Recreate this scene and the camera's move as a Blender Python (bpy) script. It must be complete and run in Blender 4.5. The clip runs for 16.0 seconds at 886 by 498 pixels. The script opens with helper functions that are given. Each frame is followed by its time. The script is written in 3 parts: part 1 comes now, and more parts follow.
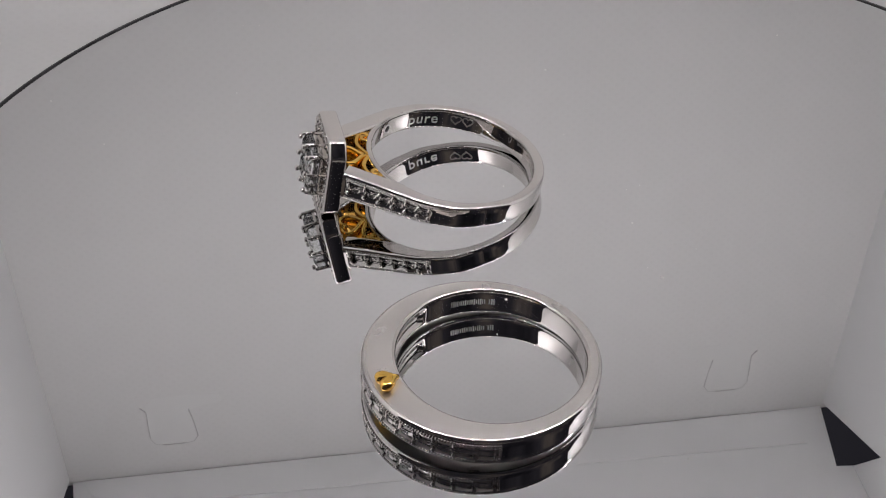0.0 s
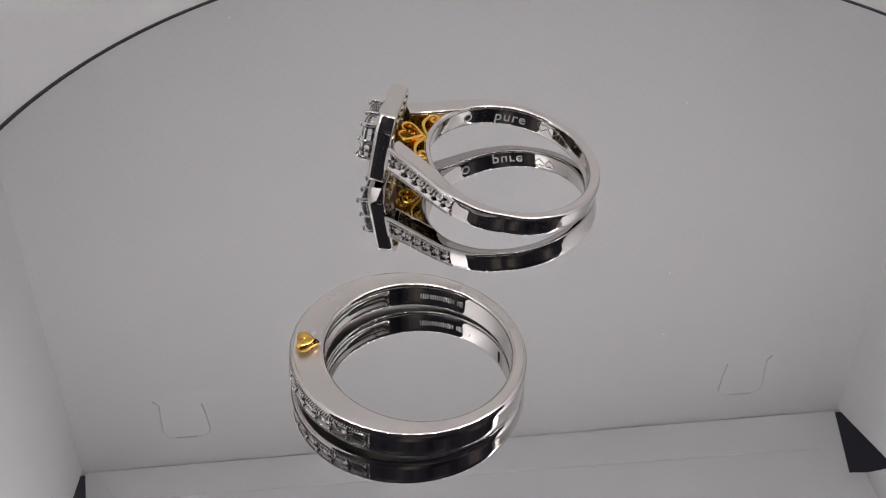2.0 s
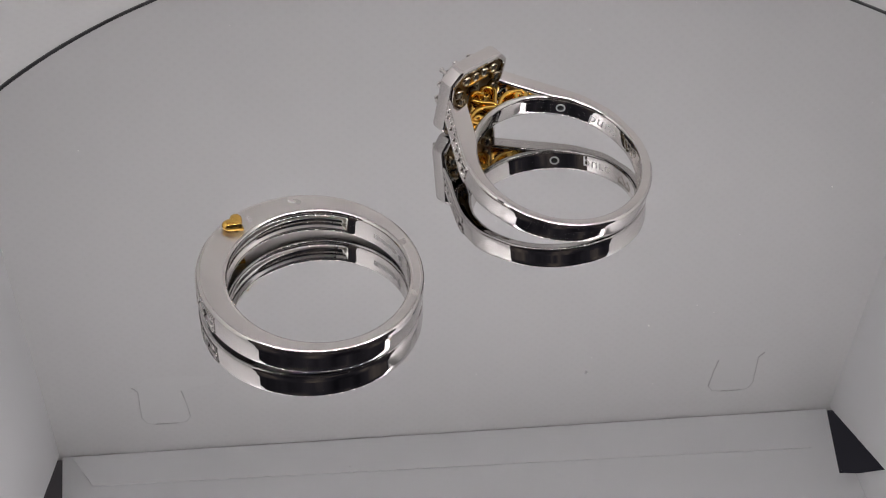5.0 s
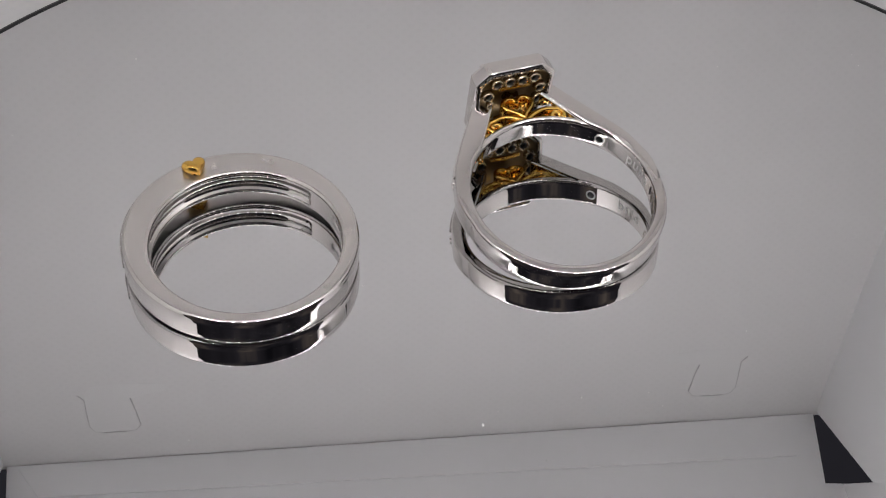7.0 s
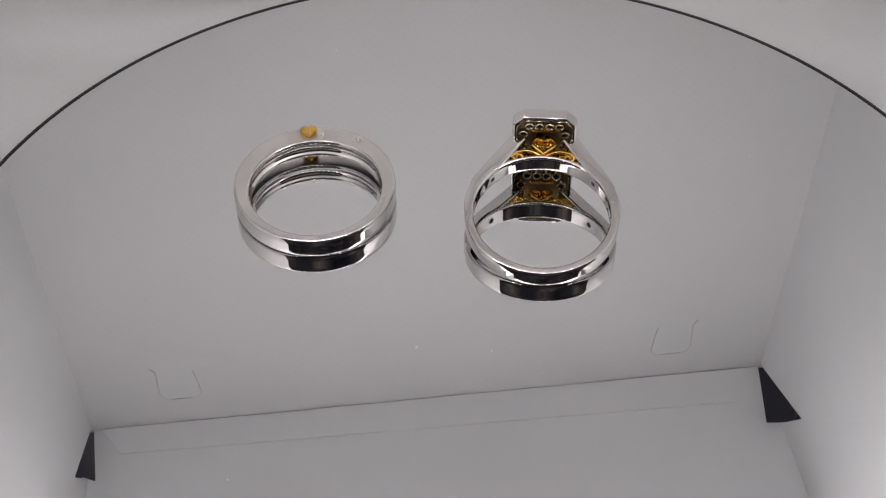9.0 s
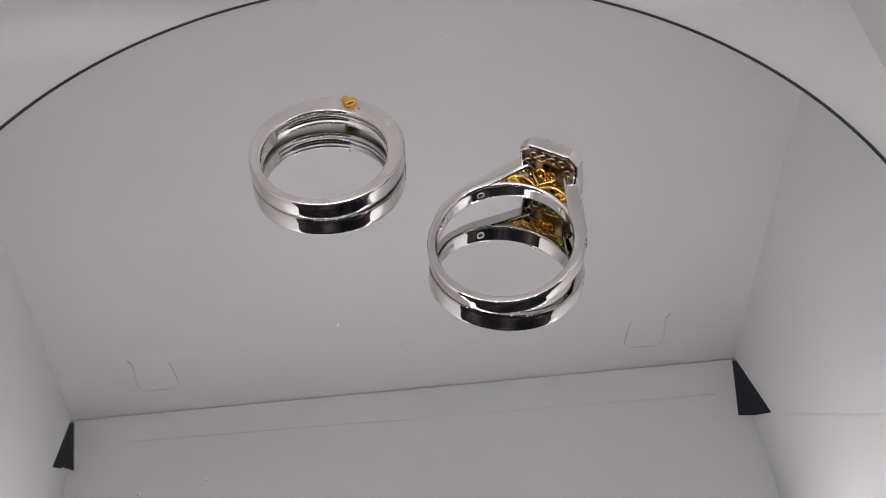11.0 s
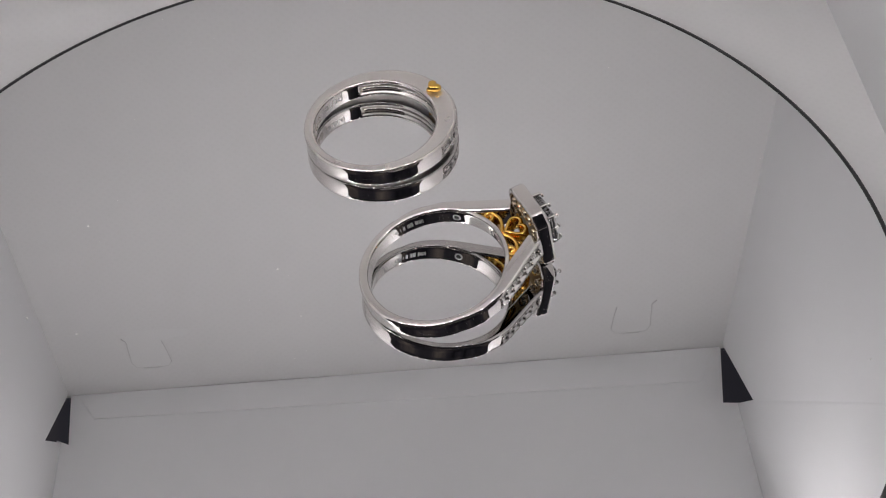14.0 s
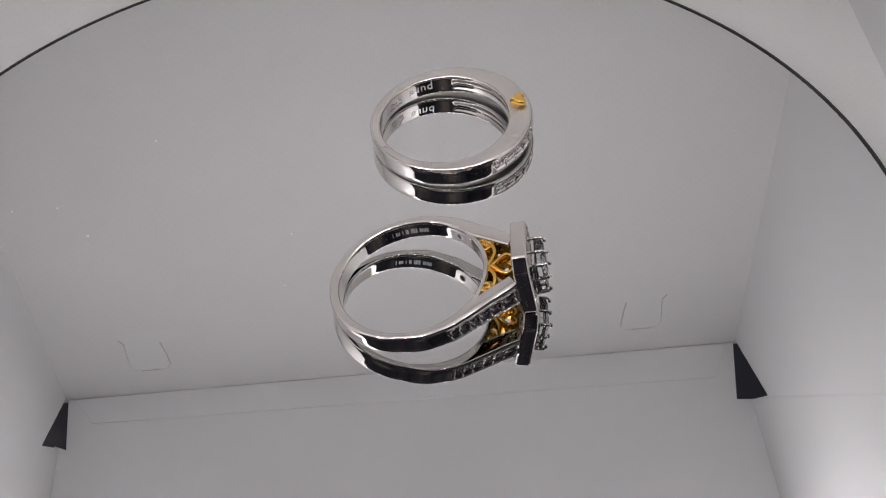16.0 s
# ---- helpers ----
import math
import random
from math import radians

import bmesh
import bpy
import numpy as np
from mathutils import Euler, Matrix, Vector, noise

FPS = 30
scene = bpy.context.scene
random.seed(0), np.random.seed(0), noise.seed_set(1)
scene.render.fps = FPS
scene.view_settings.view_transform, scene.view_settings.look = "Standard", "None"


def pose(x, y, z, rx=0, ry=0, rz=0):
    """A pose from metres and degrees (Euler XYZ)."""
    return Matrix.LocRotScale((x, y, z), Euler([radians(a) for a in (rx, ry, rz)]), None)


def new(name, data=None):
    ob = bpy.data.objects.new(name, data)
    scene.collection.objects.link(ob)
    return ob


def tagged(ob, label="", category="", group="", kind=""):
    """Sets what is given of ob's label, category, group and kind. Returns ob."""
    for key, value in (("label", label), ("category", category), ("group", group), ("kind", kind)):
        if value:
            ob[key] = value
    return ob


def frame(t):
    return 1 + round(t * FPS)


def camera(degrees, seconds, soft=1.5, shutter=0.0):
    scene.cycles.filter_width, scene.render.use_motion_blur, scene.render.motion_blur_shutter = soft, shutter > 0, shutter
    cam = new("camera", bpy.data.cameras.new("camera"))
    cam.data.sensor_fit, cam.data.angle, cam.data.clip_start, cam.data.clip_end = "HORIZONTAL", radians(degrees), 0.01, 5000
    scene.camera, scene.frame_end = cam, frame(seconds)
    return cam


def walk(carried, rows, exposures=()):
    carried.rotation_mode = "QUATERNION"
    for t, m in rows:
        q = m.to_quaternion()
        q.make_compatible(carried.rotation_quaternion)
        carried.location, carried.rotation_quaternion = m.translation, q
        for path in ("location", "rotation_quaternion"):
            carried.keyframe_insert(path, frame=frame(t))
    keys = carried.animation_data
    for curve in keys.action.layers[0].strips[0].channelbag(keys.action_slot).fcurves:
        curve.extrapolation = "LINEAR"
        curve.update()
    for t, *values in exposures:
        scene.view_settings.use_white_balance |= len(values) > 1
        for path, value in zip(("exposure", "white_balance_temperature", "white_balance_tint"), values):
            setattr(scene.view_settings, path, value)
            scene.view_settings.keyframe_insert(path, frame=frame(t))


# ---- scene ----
cam = camera(36.40, 16.0, soft=1.1)
walk(cam, [
    (0, pose(-0.01192, -0.10744, 0.08570, 50.542, -0.705, -0.130)),
    (0.5, pose(-0.00956, -0.10597, 0.08603, 50.158, -0.524, 0.468)),
    (1, pose(-0.00855, -0.10537, 0.08720, 49.658, -0.461, 0.744)),
    (1.5, pose(-0.00963, -0.10331, 0.08847, 49.063, -0.801, 0.923)),
    (2, pose(-0.01272, -0.10259, 0.08966, 48.921, -1.267, 1.023)),
    (2.5, pose(-0.00854, -0.10241, 0.09194, 48.408, -0.927, 1.662)),
    (3, pose(-0.01054, -0.10254, 0.09162, 48.495, -1.059, 1.510)),
    (3.5, pose(-0.01069, -0.10315, 0.09098, 48.519, -1.146, 1.471)),
    (6, pose(-0.00770, -0.08683, 0.08692, 46.675, -2.455, 2.263)),
    (6.5, pose(-0.00275, -0.08274, 0.08151, 47.407, -0.731, 2.923)),
    (7, pose(-0.00502, -0.08178, 0.08640, 45.430, -2.131, 1.989)),
    (7.5, pose(-0.00234, -0.08356, 0.08571, 46.137, -1.015, 1.975)),
    (8, pose(-0.00362, -0.09278, 0.09336, 46.254, -0.634, 1.701)),
    (8.5, pose(-0.00429, -0.10730, 0.10826, 45.765, -0.466, 1.123)),
    (9, pose(0.00169, -0.11558, 0.11888, 45.222, 0.356, 1.598)),
    (11.5, pose(0.01179, -0.11559, 0.12429, 44.253, 0.840, 2.629)),
    (12, pose(0.01366, -0.11904, 0.12795, 44.001, 0.683, 3.045)),
    (12.5, pose(0.01841, -0.12026, 0.12783, 44.208, 1.293, 3.552)),
    (13, pose(0.02295, -0.11909, 0.12494, 44.045, 1.931, 4.294)),
    (13.5, pose(0.01296, -0.11464, 0.12474, 43.354, 0.747, 3.067)),
    (14, pose(0.02674, -0.11728, 0.12390, 43.978, 2.468, 4.766)),
    (14.5, pose(0.03127, -0.11315, 0.12226, 43.522, 3.488, 5.038)),
    (15, pose(0.03162, -0.11398, 0.11969, 43.952, 3.679, 5.089)),
    (15.5, pose(0.03007, -0.11565, 0.11744, 44.427, 3.496, 4.995)),
    (16, pose(0.02637, -0.11511, 0.11706, 44.484, 3.113, 4.410)),
], exposures=[(0.0, 0.0), (16.0, 0.0)])

# turntable angle in degrees, by seconds
TURN = [(0, 0.00), (0.5, -5.69), (1, -11.51), (1.5, -17.48), (2, -23.62), (2.5, -29.53), (3, -35.26), (3.5, -40.81), (4, -46.37),
        (4.5, -51.96), (5, -57.57), (5.5, -63.23), (6, -68.95), (6.5, -74.72), (7, -80.64), (7.5, -86.72), (8, -92.94), (8.5, -99.29),
        (9, -105.63), (9.5, -111.89), (10, -118.06), (10.5, -124.14), (11, -130.12), (11.5, -136.01), (12, -141.79), (12.5, -147.37), (13, -152.86),
        (13.5, -158.45), (14, -164.36), (14.5, -170.51), (15, -176.81), (15.5, -183.14), (16, -189.39)]

# ---- world: a dim room round the light box ----
world = bpy.data.worlds.new("dim_room")
scene.world = world
world.use_nodes = True
_nt = world.node_tree
_wn = _nt.nodes.new("ShaderNodeTexNoise")
_wn.inputs["Scale"].default_value, _wn.inputs["Detail"].default_value = 2.6, 5.0
_wc = _nt.nodes.new("ShaderNodeTexCoord")
_wr = _nt.nodes.new("ShaderNodeValToRGB")
for _p, _c in ((0.35, (0.006, 0.006, 0.008, 1)), (0.55, (0.022, 0.021, 0.026, 1)), (0.72, (0.10, 0.085, 0.075, 1))):
    _e = _wr.color_ramp.elements.new(_p)
    _e.color = _c
_wr.color_ramp.elements.remove(_wr.color_ramp.elements[-1])
_wr.color_ramp.elements.remove(_wr.color_ramp.elements[0])
_nt.links.new(_wc.outputs["Generated"], _wn.inputs["Vector"])
_nt.links.new(_wn.outputs["Fac"], _wr.inputs["Fac"])
_nt.links.new(_wr.outputs["Color"], _nt.nodes["Background"].inputs["Color"])
_nt.nodes["Background"].inputs["Strength"].default_value = 1.0
LED_STRENGTH = 114.0

MM = 0.001


# ---- materials ----
def material(name, color, rough=0.5, metal=0.0, emission=0.0, transmission=0.0, ior=1.5):
    m = bpy.data.materials.new(name)
    m.use_nodes = True
    b = m.node_tree.nodes["Principled BSDF"]
    b.inputs["Base Color"].default_value = (*color, 1)
    b.inputs["Roughness"].default_value = rough
    b.inputs["Metallic"].default_value = metal
    b.inputs["Transmission Weight"].default_value = transmission
    b.inputs["IOR"].default_value = ior
    if emission:
        b.inputs["Emission Color"].default_value = (*color, 1)
        b.inputs["Emission Strength"].default_value = emission
    return m


def link(m, a, out, b, inp):
    m.node_tree.links.new(a.outputs[out], b.inputs[inp])


def node(m, kind, **values):
    n = m.node_tree.nodes.new(kind)
    for k, v in values.items():
        n.inputs[k.replace("_", " ")].default_value = v
    return n


def grain(m, scale, low, high, bump=0.0, scale_2=None, distance=0.00005):
    """Roughness from noise at two scales, and fine relief."""
    b = m.node_tree.nodes["Principled BSDF"]
    co = node(m, "ShaderNodeTexCoord")
    n1 = node(m, "ShaderNodeTexNoise", Scale=scale, Detail=6.0)
    link(m, co, "Object", n1, "Vector")
    r = node(m, "ShaderNodeMapRange", From_Min=0.3, From_Max=0.7, To_Min=low, To_Max=high)
    link(m, n1, "Fac", r, "Value")
    link(m, r, "Result", b, "Roughness")
    if bump:
        n2 = node(m, "ShaderNodeTexNoise", Scale=scale_2 or scale * 6, Detail=4.0)
        link(m, co, "Object", n2, "Vector")
        bp = node(m, "ShaderNodeBump", Strength=bump, Distance=distance)
        link(m, n2, "Fac", bp, "Height")
        link(m, bp, "Normal", b, "Normal")
    return m


white_gold = grain(material("polished_white_gold", (0.755, 0.718, 0.688), 0.03, 1.0), 250, 0.012, 0.045, 0.02, 900)
satin_gold = grain(material("satin_white_gold", (0.755, 0.718, 0.688), 0.3, 1.0), 400, 0.27, 0.33, 0.06, 9000, 0.00001)
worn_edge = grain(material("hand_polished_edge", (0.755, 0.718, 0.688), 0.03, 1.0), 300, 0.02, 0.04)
engraved = material("frosted_engraving", (0.62, 0.61, 0.60), 0.45, 1.0)
# dark tone that paints the shade of engraved lines onto raised outlines
shadow_metal = grain(material("engraving_shade_metal", (0.34, 0.30, 0.26), 0.3, 1.0), 600, 0.25, 0.45)
# gold plating, its colour darkened for the shade inside the halo
plated_recess = grain(material("gold_tinged_recess_shade", (0.24, 0.17, 0.09), 0.3, 1.0), 500, 0.22, 0.42, 0.15, 1800)
seat_metal = grain(material("gold_tinged_seat", (0.66, 0.55, 0.40), 0.2, 1.0), 500, 0.14, 0.3)
yellow_gold = grain(material("yellow_gold", (0.86, 0.52, 0.12), 0.14, 1.0), 400, 0.08, 0.22, 0.08, 1500)
diamond = material("diamond", (1, 1, 1), 0.03, 0.0, 0.0, 1.0, 1.55)
led_white = material("led_chip", (0.985, 0.95, 0.965), 0.5, 0.0, LED_STRENGTH)
black_rim = material("black_rim", (0.012, 0.012, 0.013), 0.4)
strip_board = material("white_strip_board", (0.82, 0.82, 0.81), 0.5)
dust_mat = material("dust", (0.75, 0.74, 0.72), 0.9)
# grey that stands in for the shade in the slit round a tab
slit_shadow = material("slit_shade_grey", (0.55, 0.545, 0.54), 0.9)
# near-black for discs that stand in for the darkness inside holes
hole_dark = material("hole_shade_black", (0.02, 0.02, 0.02), 0.4, 0.6)
base_grey = grain(material("turntable_plastic", (0.75, 0.75, 0.74), 0.45), 120, 0.4, 0.55)
table_mat = grain(material("dark_table_top", (0.06, 0.05, 0.045), 0.5), 30, 0.35, 0.6, 0.1)
flap_mat = grain(material("cut_flap_sheet", (0.67, 0.665, 0.66), 0.55), 90, 0.5, 0.65)

mirror = material("mirror_glass", (0.80, 0.80, 0.805), 0.01, 1.0)
_b = mirror.node_tree.nodes["Principled BSDF"]
_co = node(mirror, "ShaderNodeTexCoord")
_n = node(mirror, "ShaderNodeTexNoise", Scale=35.0, Detail=8.0, Roughness=0.65)
link(mirror, _co, "Object", _n, "Vector")
_r = node(mirror, "ShaderNodeMapRange", From_Min=0.55, From_Max=0.8, To_Min=0.006, To_Max=0.06)
link(mirror, _n, "Fac", _r, "Value")
link(mirror, _r, "Result", _b, "Roughness")


def sheet_material(name, color, dots):
    """White box sheet: faint cloudy stains, and a fine grid of embossed dots where dots is set."""
    m = material(name, color, 0.55)
    b = m.node_tree.nodes["Principled BSDF"]
    co = node(m, "ShaderNodeTexCoord")
    n = node(m, "ShaderNodeTexNoise", Scale=14.0, Detail=6.0)
    link(m, co, "Object", n, "Vector")
    ramp = m.node_tree.nodes.new("ShaderNodeMix")
    ramp.data_type = "RGBA"
    ramp.inputs["A"].default_value = (*[c * 0.93 for c in color], 1)
    ramp.inputs["B"].default_value = (*[min(1, c * 1.04) for c in color], 1)
    link(m, n, "Fac", ramp, "Factor")
    last = ramp
    grit = node(m, "ShaderNodeTexNoise", Scale=700.0, Detail=3.0)
    link(m, co, "Object", grit, "Vector")
    bp = node(m, "ShaderNodeBump", Strength=0.25, Distance=0.0001)
    link(m, grit, "Fac", bp, "Height")
    link(m, bp, "Normal", b, "Normal")
    if dots:
        turn = node(m, "ShaderNodeMapping", Rotation=(0, 0, radians(45)))
        link(m, co, "UV", turn, "Vector")
        v = node(m, "ShaderNodeTexVoronoi", Scale=1000 / 1.15, Randomness=0.06)
        v.voronoi_dimensions = "2D"
        link(m, turn, "Vector", v, "Vector")
        d = node(m, "ShaderNodeMapRange", From_Min=0.20, From_Max=0.34, To_Min=0.983, To_Max=1.0)
        link(m, v, "Distance", d, "Value")
        mul = m.node_tree.nodes.new("ShaderNodeMix")
        mul.data_type, mul.blend_type = "RGBA", "MULTIPLY"
        mul.inputs["Factor"].default_value = 1.0
        link(m, ramp, "Result", mul, "A")
        link(m, d, "Result", mul, "B")
        m.node_tree.links.new(mul.outputs["Result"], b.inputs["Base Color"])
        bp2 = node(m, "ShaderNodeBump", Strength=0.15, Distance=0.0001)
        link(m, d, "Result", bp2, "Height")
        link(m, bp, "Normal", bp2, "Normal")
        link(m, bp2, "Normal", b, "Normal")
    else:
        m.node_tree.links.new(last.outputs["Result"], b.inputs["Base Color"])
    return m


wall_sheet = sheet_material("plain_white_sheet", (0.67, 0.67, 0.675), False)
# same plastic as the walls, its colour lifted to stand in for missing bounce light
ceiling_sheet = sheet_material("brightened_white_panel", (0.92, 0.92, 0.925), False)
dot_sheet = sheet_material("dotted_white_backdrop", (0.68, 0.672, 0.668), True)


# ---- mesh helpers (all lengths in millimetres) ----
def mesh_from(name, verts, faces, mat, smooth=True):
    me = bpy.data.meshes.new(name)
    me.from_pydata([(x * MM, y * MM, z * MM) for x, y, z in verts], [], faces)
    me.materials.append(mat)
    me.validate()
    bm = bmesh.new()
    bm.from_mesh(me)
    bmesh.ops.recalc_face_normals(bm, faces=bm.faces)
    bm.to_mesh(me)
    bm.free()
    for p in me.polygons:
        p.use_smooth = smooth
    return me


def part(name, me, parent, label="", m=None, crisp=False, kind=""):
    ob = new(name, me)
    ob.parent = parent
    if m is not None:
        ob.matrix_basis = m
    if label:
        tagged(ob, label)
    if kind:
        tagged(ob, kind=kind)
    if crisp:
        w = ob.modifiers.new("even_normals", "WEIGHTED_NORMAL")
        w.keep_sharp = True
    return ob


def pmm(x, y, z, rx=0, ry=0, rz=0):
    return pose(x * MM, y * MM, z * MM, rx, ry, rz)


def joined(pieces):
    """Verts and faces of several pieces in one list."""
    verts, faces = [], []
    for v, f in pieces:
        k = len(verts)
        verts += v
        faces += [tuple(i + k for i in q) for q in f]
    return verts, faces


def box(x0, x1, y0, y1, z0, z1, c=0.0):
    """A box with chamfered edges along its outline in z when c is set."""
    if c <= 0:
        v = [(x, y, z) for z in (z0, z1) for y in (y0, y1) for x in (x0, x1)]
        return v, [(0, 2, 3, 1), (4, 5, 7, 6), (0, 1, 5, 4), (2, 6, 7, 3), (0, 4, 6, 2), (1, 3, 7, 5)]
    rings = []
    for z, g in ((z0, c), (z0 + c, 0), (z1 - c, 0), (z1, c)):
        a0, a1, b0, b1 = x0 + g, x1 - g, y0 + g, y1 - g
        rings.append([(a0 + c, b0, z), (a1 - c, b0, z), (a1, b0 + c, z), (a1, b1 - c, z), (a1 - c, b1, z), (a0 + c, b1, z), (a0, b1 - c, z), (a0, b0 + c, z)])
    return loft(rings)


def loft(rings, closed_loop=False, caps=True):
    """Skin over equal rings of points."""
    n, v, f = len(rings[0]), [], []
    for r in rings:
        v += r
    k = len(rings)
    for i in range(k if closed_loop else k - 1):
        a, b = i * n, ((i + 1) % k) * n
        for j in range(n):
            f.append((a + j, a + (j + 1) % n, b + (j + 1) % n, b + j))
    if caps and not closed_loop:
        f.append(tuple(range(n - 1, -1, -1)))
        f.append(tuple(range((k - 1) * n, k * n)))
    return v, f


def ball(x, y, z, r, seg=8, rings=5, sx=1.0):
    v, f = [(x, y, z - r)], []
    for i in range(1, rings):
        a = math.pi * i / rings
        for j in range(seg):
            b = 2 * math.pi * j / seg
            v.append((x + sx * r * math.sin(a) * math.cos(b), y + r * math.sin(a) * math.sin(b), z - r * math.cos(a)))
    v.append((x, y, z + r))
    for j in range(seg):
        f.append((0, 1 + (j + 1) % seg, 1 + j))
        for i in range(rings - 2):
            p = 1 + i * seg
            f.append((p + j, p + (j + 1) % seg, p + seg + (j + 1) % seg, p + seg + j))
        f.append((1 + (rings - 2) * seg + j, 1 + (rings - 2) * seg + (j + 1) % seg, len(v) - 1))
    return v, f


def tube(path, r, seg=8, taper=None):
    """A round rod along a path of points."""
    rings = []
    for i, p in enumerate(path):
        a, b = Vector(path[max(0, i - 1)]), Vector(path[min(len(path) - 1, i + 1)])
        t = (b - a).normalized()
        s = t.cross(Vector((0, 0, 1)))
        s = s.normalized() if s.length > 1e-4 else Vector((1, 0, 0))
        u = s.cross(t)
        q = r * (taper[i] if taper else 1)
        rings.append([tuple(Vector(p) + q * (math.cos(2 * math.pi * j / seg) * s + math.sin(2 * math.pi * j / seg) * u)) for j in range(seg)])
    return loft(rings)


def ribbon(path, width, z0, z1, b=0.07):
    """An upright strip along a flat path, with softened upper and lower edges."""
    rings = []
    for i, (x, y) in enumerate(path):
        a, c = Vector(path[max(0, i - 1)]), Vector(path[min(len(path) - 1, i + 1)])
        t = (c - a).normalized()
        s = Vector((-t.y, t.x)) * width / 2
        prof = [(-1, z0 + b), (-1, z1 - b), (-1 + 2 * b / width, z1), (1 - 2 * b / width, z1), (1, z1 - b), (1, z0 + b), (1 - 2 * b / width, z0), (-1 + 2 * b / width, z0)]
        rings.append([(x + s.x * k, y + s.y * k, z) for k, z in prof])
    return loft(rings)


def round_profile(r0, r1, z0, z1, c, seg=4, groove_out=0.0, groove_in=0.0, go=(0.3, 0.7), gi=(0.25, 0.75), dome=0.0):
    """A band's cross section (r, z): rounded corners, with a groove in its outer and its inner face where asked."""
    pts = []

    def corner(cr, cz, a0):
        for i in range(seg + 1):
            a = radians(a0 + 90 * i / seg)
            pts.append((cr + c * math.cos(a), cz + c * math.sin(a)))
    h = z1 - z0
    corner(r1 - c, z0 + c, -90)
    for k, d in ((go[0], 0), (go[0], 1), (go[1], 1), (go[1], 0)):
        pts.append((r1 + dome - groove_out * d, z0 + h * k + (0.02 if d else 0) * (1 if k < 0.5 else -1)))
    corner(r1 - c, z1 - c, 0)
    corner(r0 + c, z1 - c, 90)
    for k, d in ((gi[1], 0), (gi[1], 1), (gi[0], 1), (gi[0], 0)):
        pts.append((r0 + groove_in * d, z0 + h * k + (0.02 if d else 0) * (1 if k < 0.5 else -1)))
    corner(r0 + c, z0 + c, 180)
    return pts


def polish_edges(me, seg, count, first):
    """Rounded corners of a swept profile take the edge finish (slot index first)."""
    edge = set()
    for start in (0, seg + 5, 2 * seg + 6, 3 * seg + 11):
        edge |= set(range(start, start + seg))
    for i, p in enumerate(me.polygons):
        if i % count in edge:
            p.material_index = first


def polar(r, a, z):
    return (r * math.cos(a), r * math.sin(a), z)


def letters(text, height, r, angle, spread, flip, mat):
    """Built-in lettering bent round the inside of a ring: read from its middle, clockwise unless flipped."""
    cu = bpy.data.curves.new("lettering", "FONT")
    cu.body, cu.size, cu.extrude, cu.align_x, cu.align_y = text, height, 0.02, "CENTER", "CENTER"
    cu.space_character = spread
    ob = new("lettering", cu)
    me = bpy.data.meshes.new_from_object(ob.evaluated_get(bpy.context.evaluated_depsgraph_get()))
    bpy.data.objects.remove(ob)
    bm = bmesh.new()
    bm.from_mesh(me)
    bmesh.ops.subdivide_edges(bm, edges=[e for e in bm.edges if e.calc_length() > 0.2], cuts=1)
    for v in bm.verts:
        x, y, z = v.co
        if flip:
            x, y = -x, -y
        a = radians(angle) - x / r
        v.co = Vector(polar(r - z, a, y)) * MM
    out = bpy.data.meshes.new("lettering")
    bm.to_mesh(out)
    bm.free()
    out.materials.append(mat)
    return out


# ---- the light box ----
BL, EX, EY = Vector((-73.0, 44.8, 0)), Vector((0.98930, 0.14593, 0)), Vector((-0.14593, 0.98930, 0))
WIDE, HIGH, DEEP, FLOOR = 134.5, 92.1, 86.0, -6.0
LEAN = 9.2  # the back wall's foot lies this far behind its top


def at_box(s, d, z):
    """A place in the light box: s along the back wall, d from it towards the opening, z up."""
    p = BL + EX * s - EY * d
    return (p.x, p.y, z)


def sheet(name, outline, mat, thick, uv=None):
    """A thick sheet from an outline of points in one plane; thickness goes along the given vector."""
    n = len(outline)
    t = Vector(thick)
    back = [tuple(Vector(p) + t) for p in outline]
    me = mesh_from(name, list(outline) + back, [tuple(range(n)), tuple(range(2 * n - 1, n - 1, -1))] + [(i, (i + 1) % n, n + (i + 1) % n, n + i) for i in range(n)], mat, False)
    layer = me.uv_layers.new(name="flat")
    for lp in me.loops:
        co = me.vertices[lp.vertex_index].co
        layer.data[lp.index].uv = (co.dot(EX), co.z if uv == "wall" else -co.dot(EY))
    return me


def structure(name, me, label, category):
    return tagged(new(name, me), label, category, kind="structure")


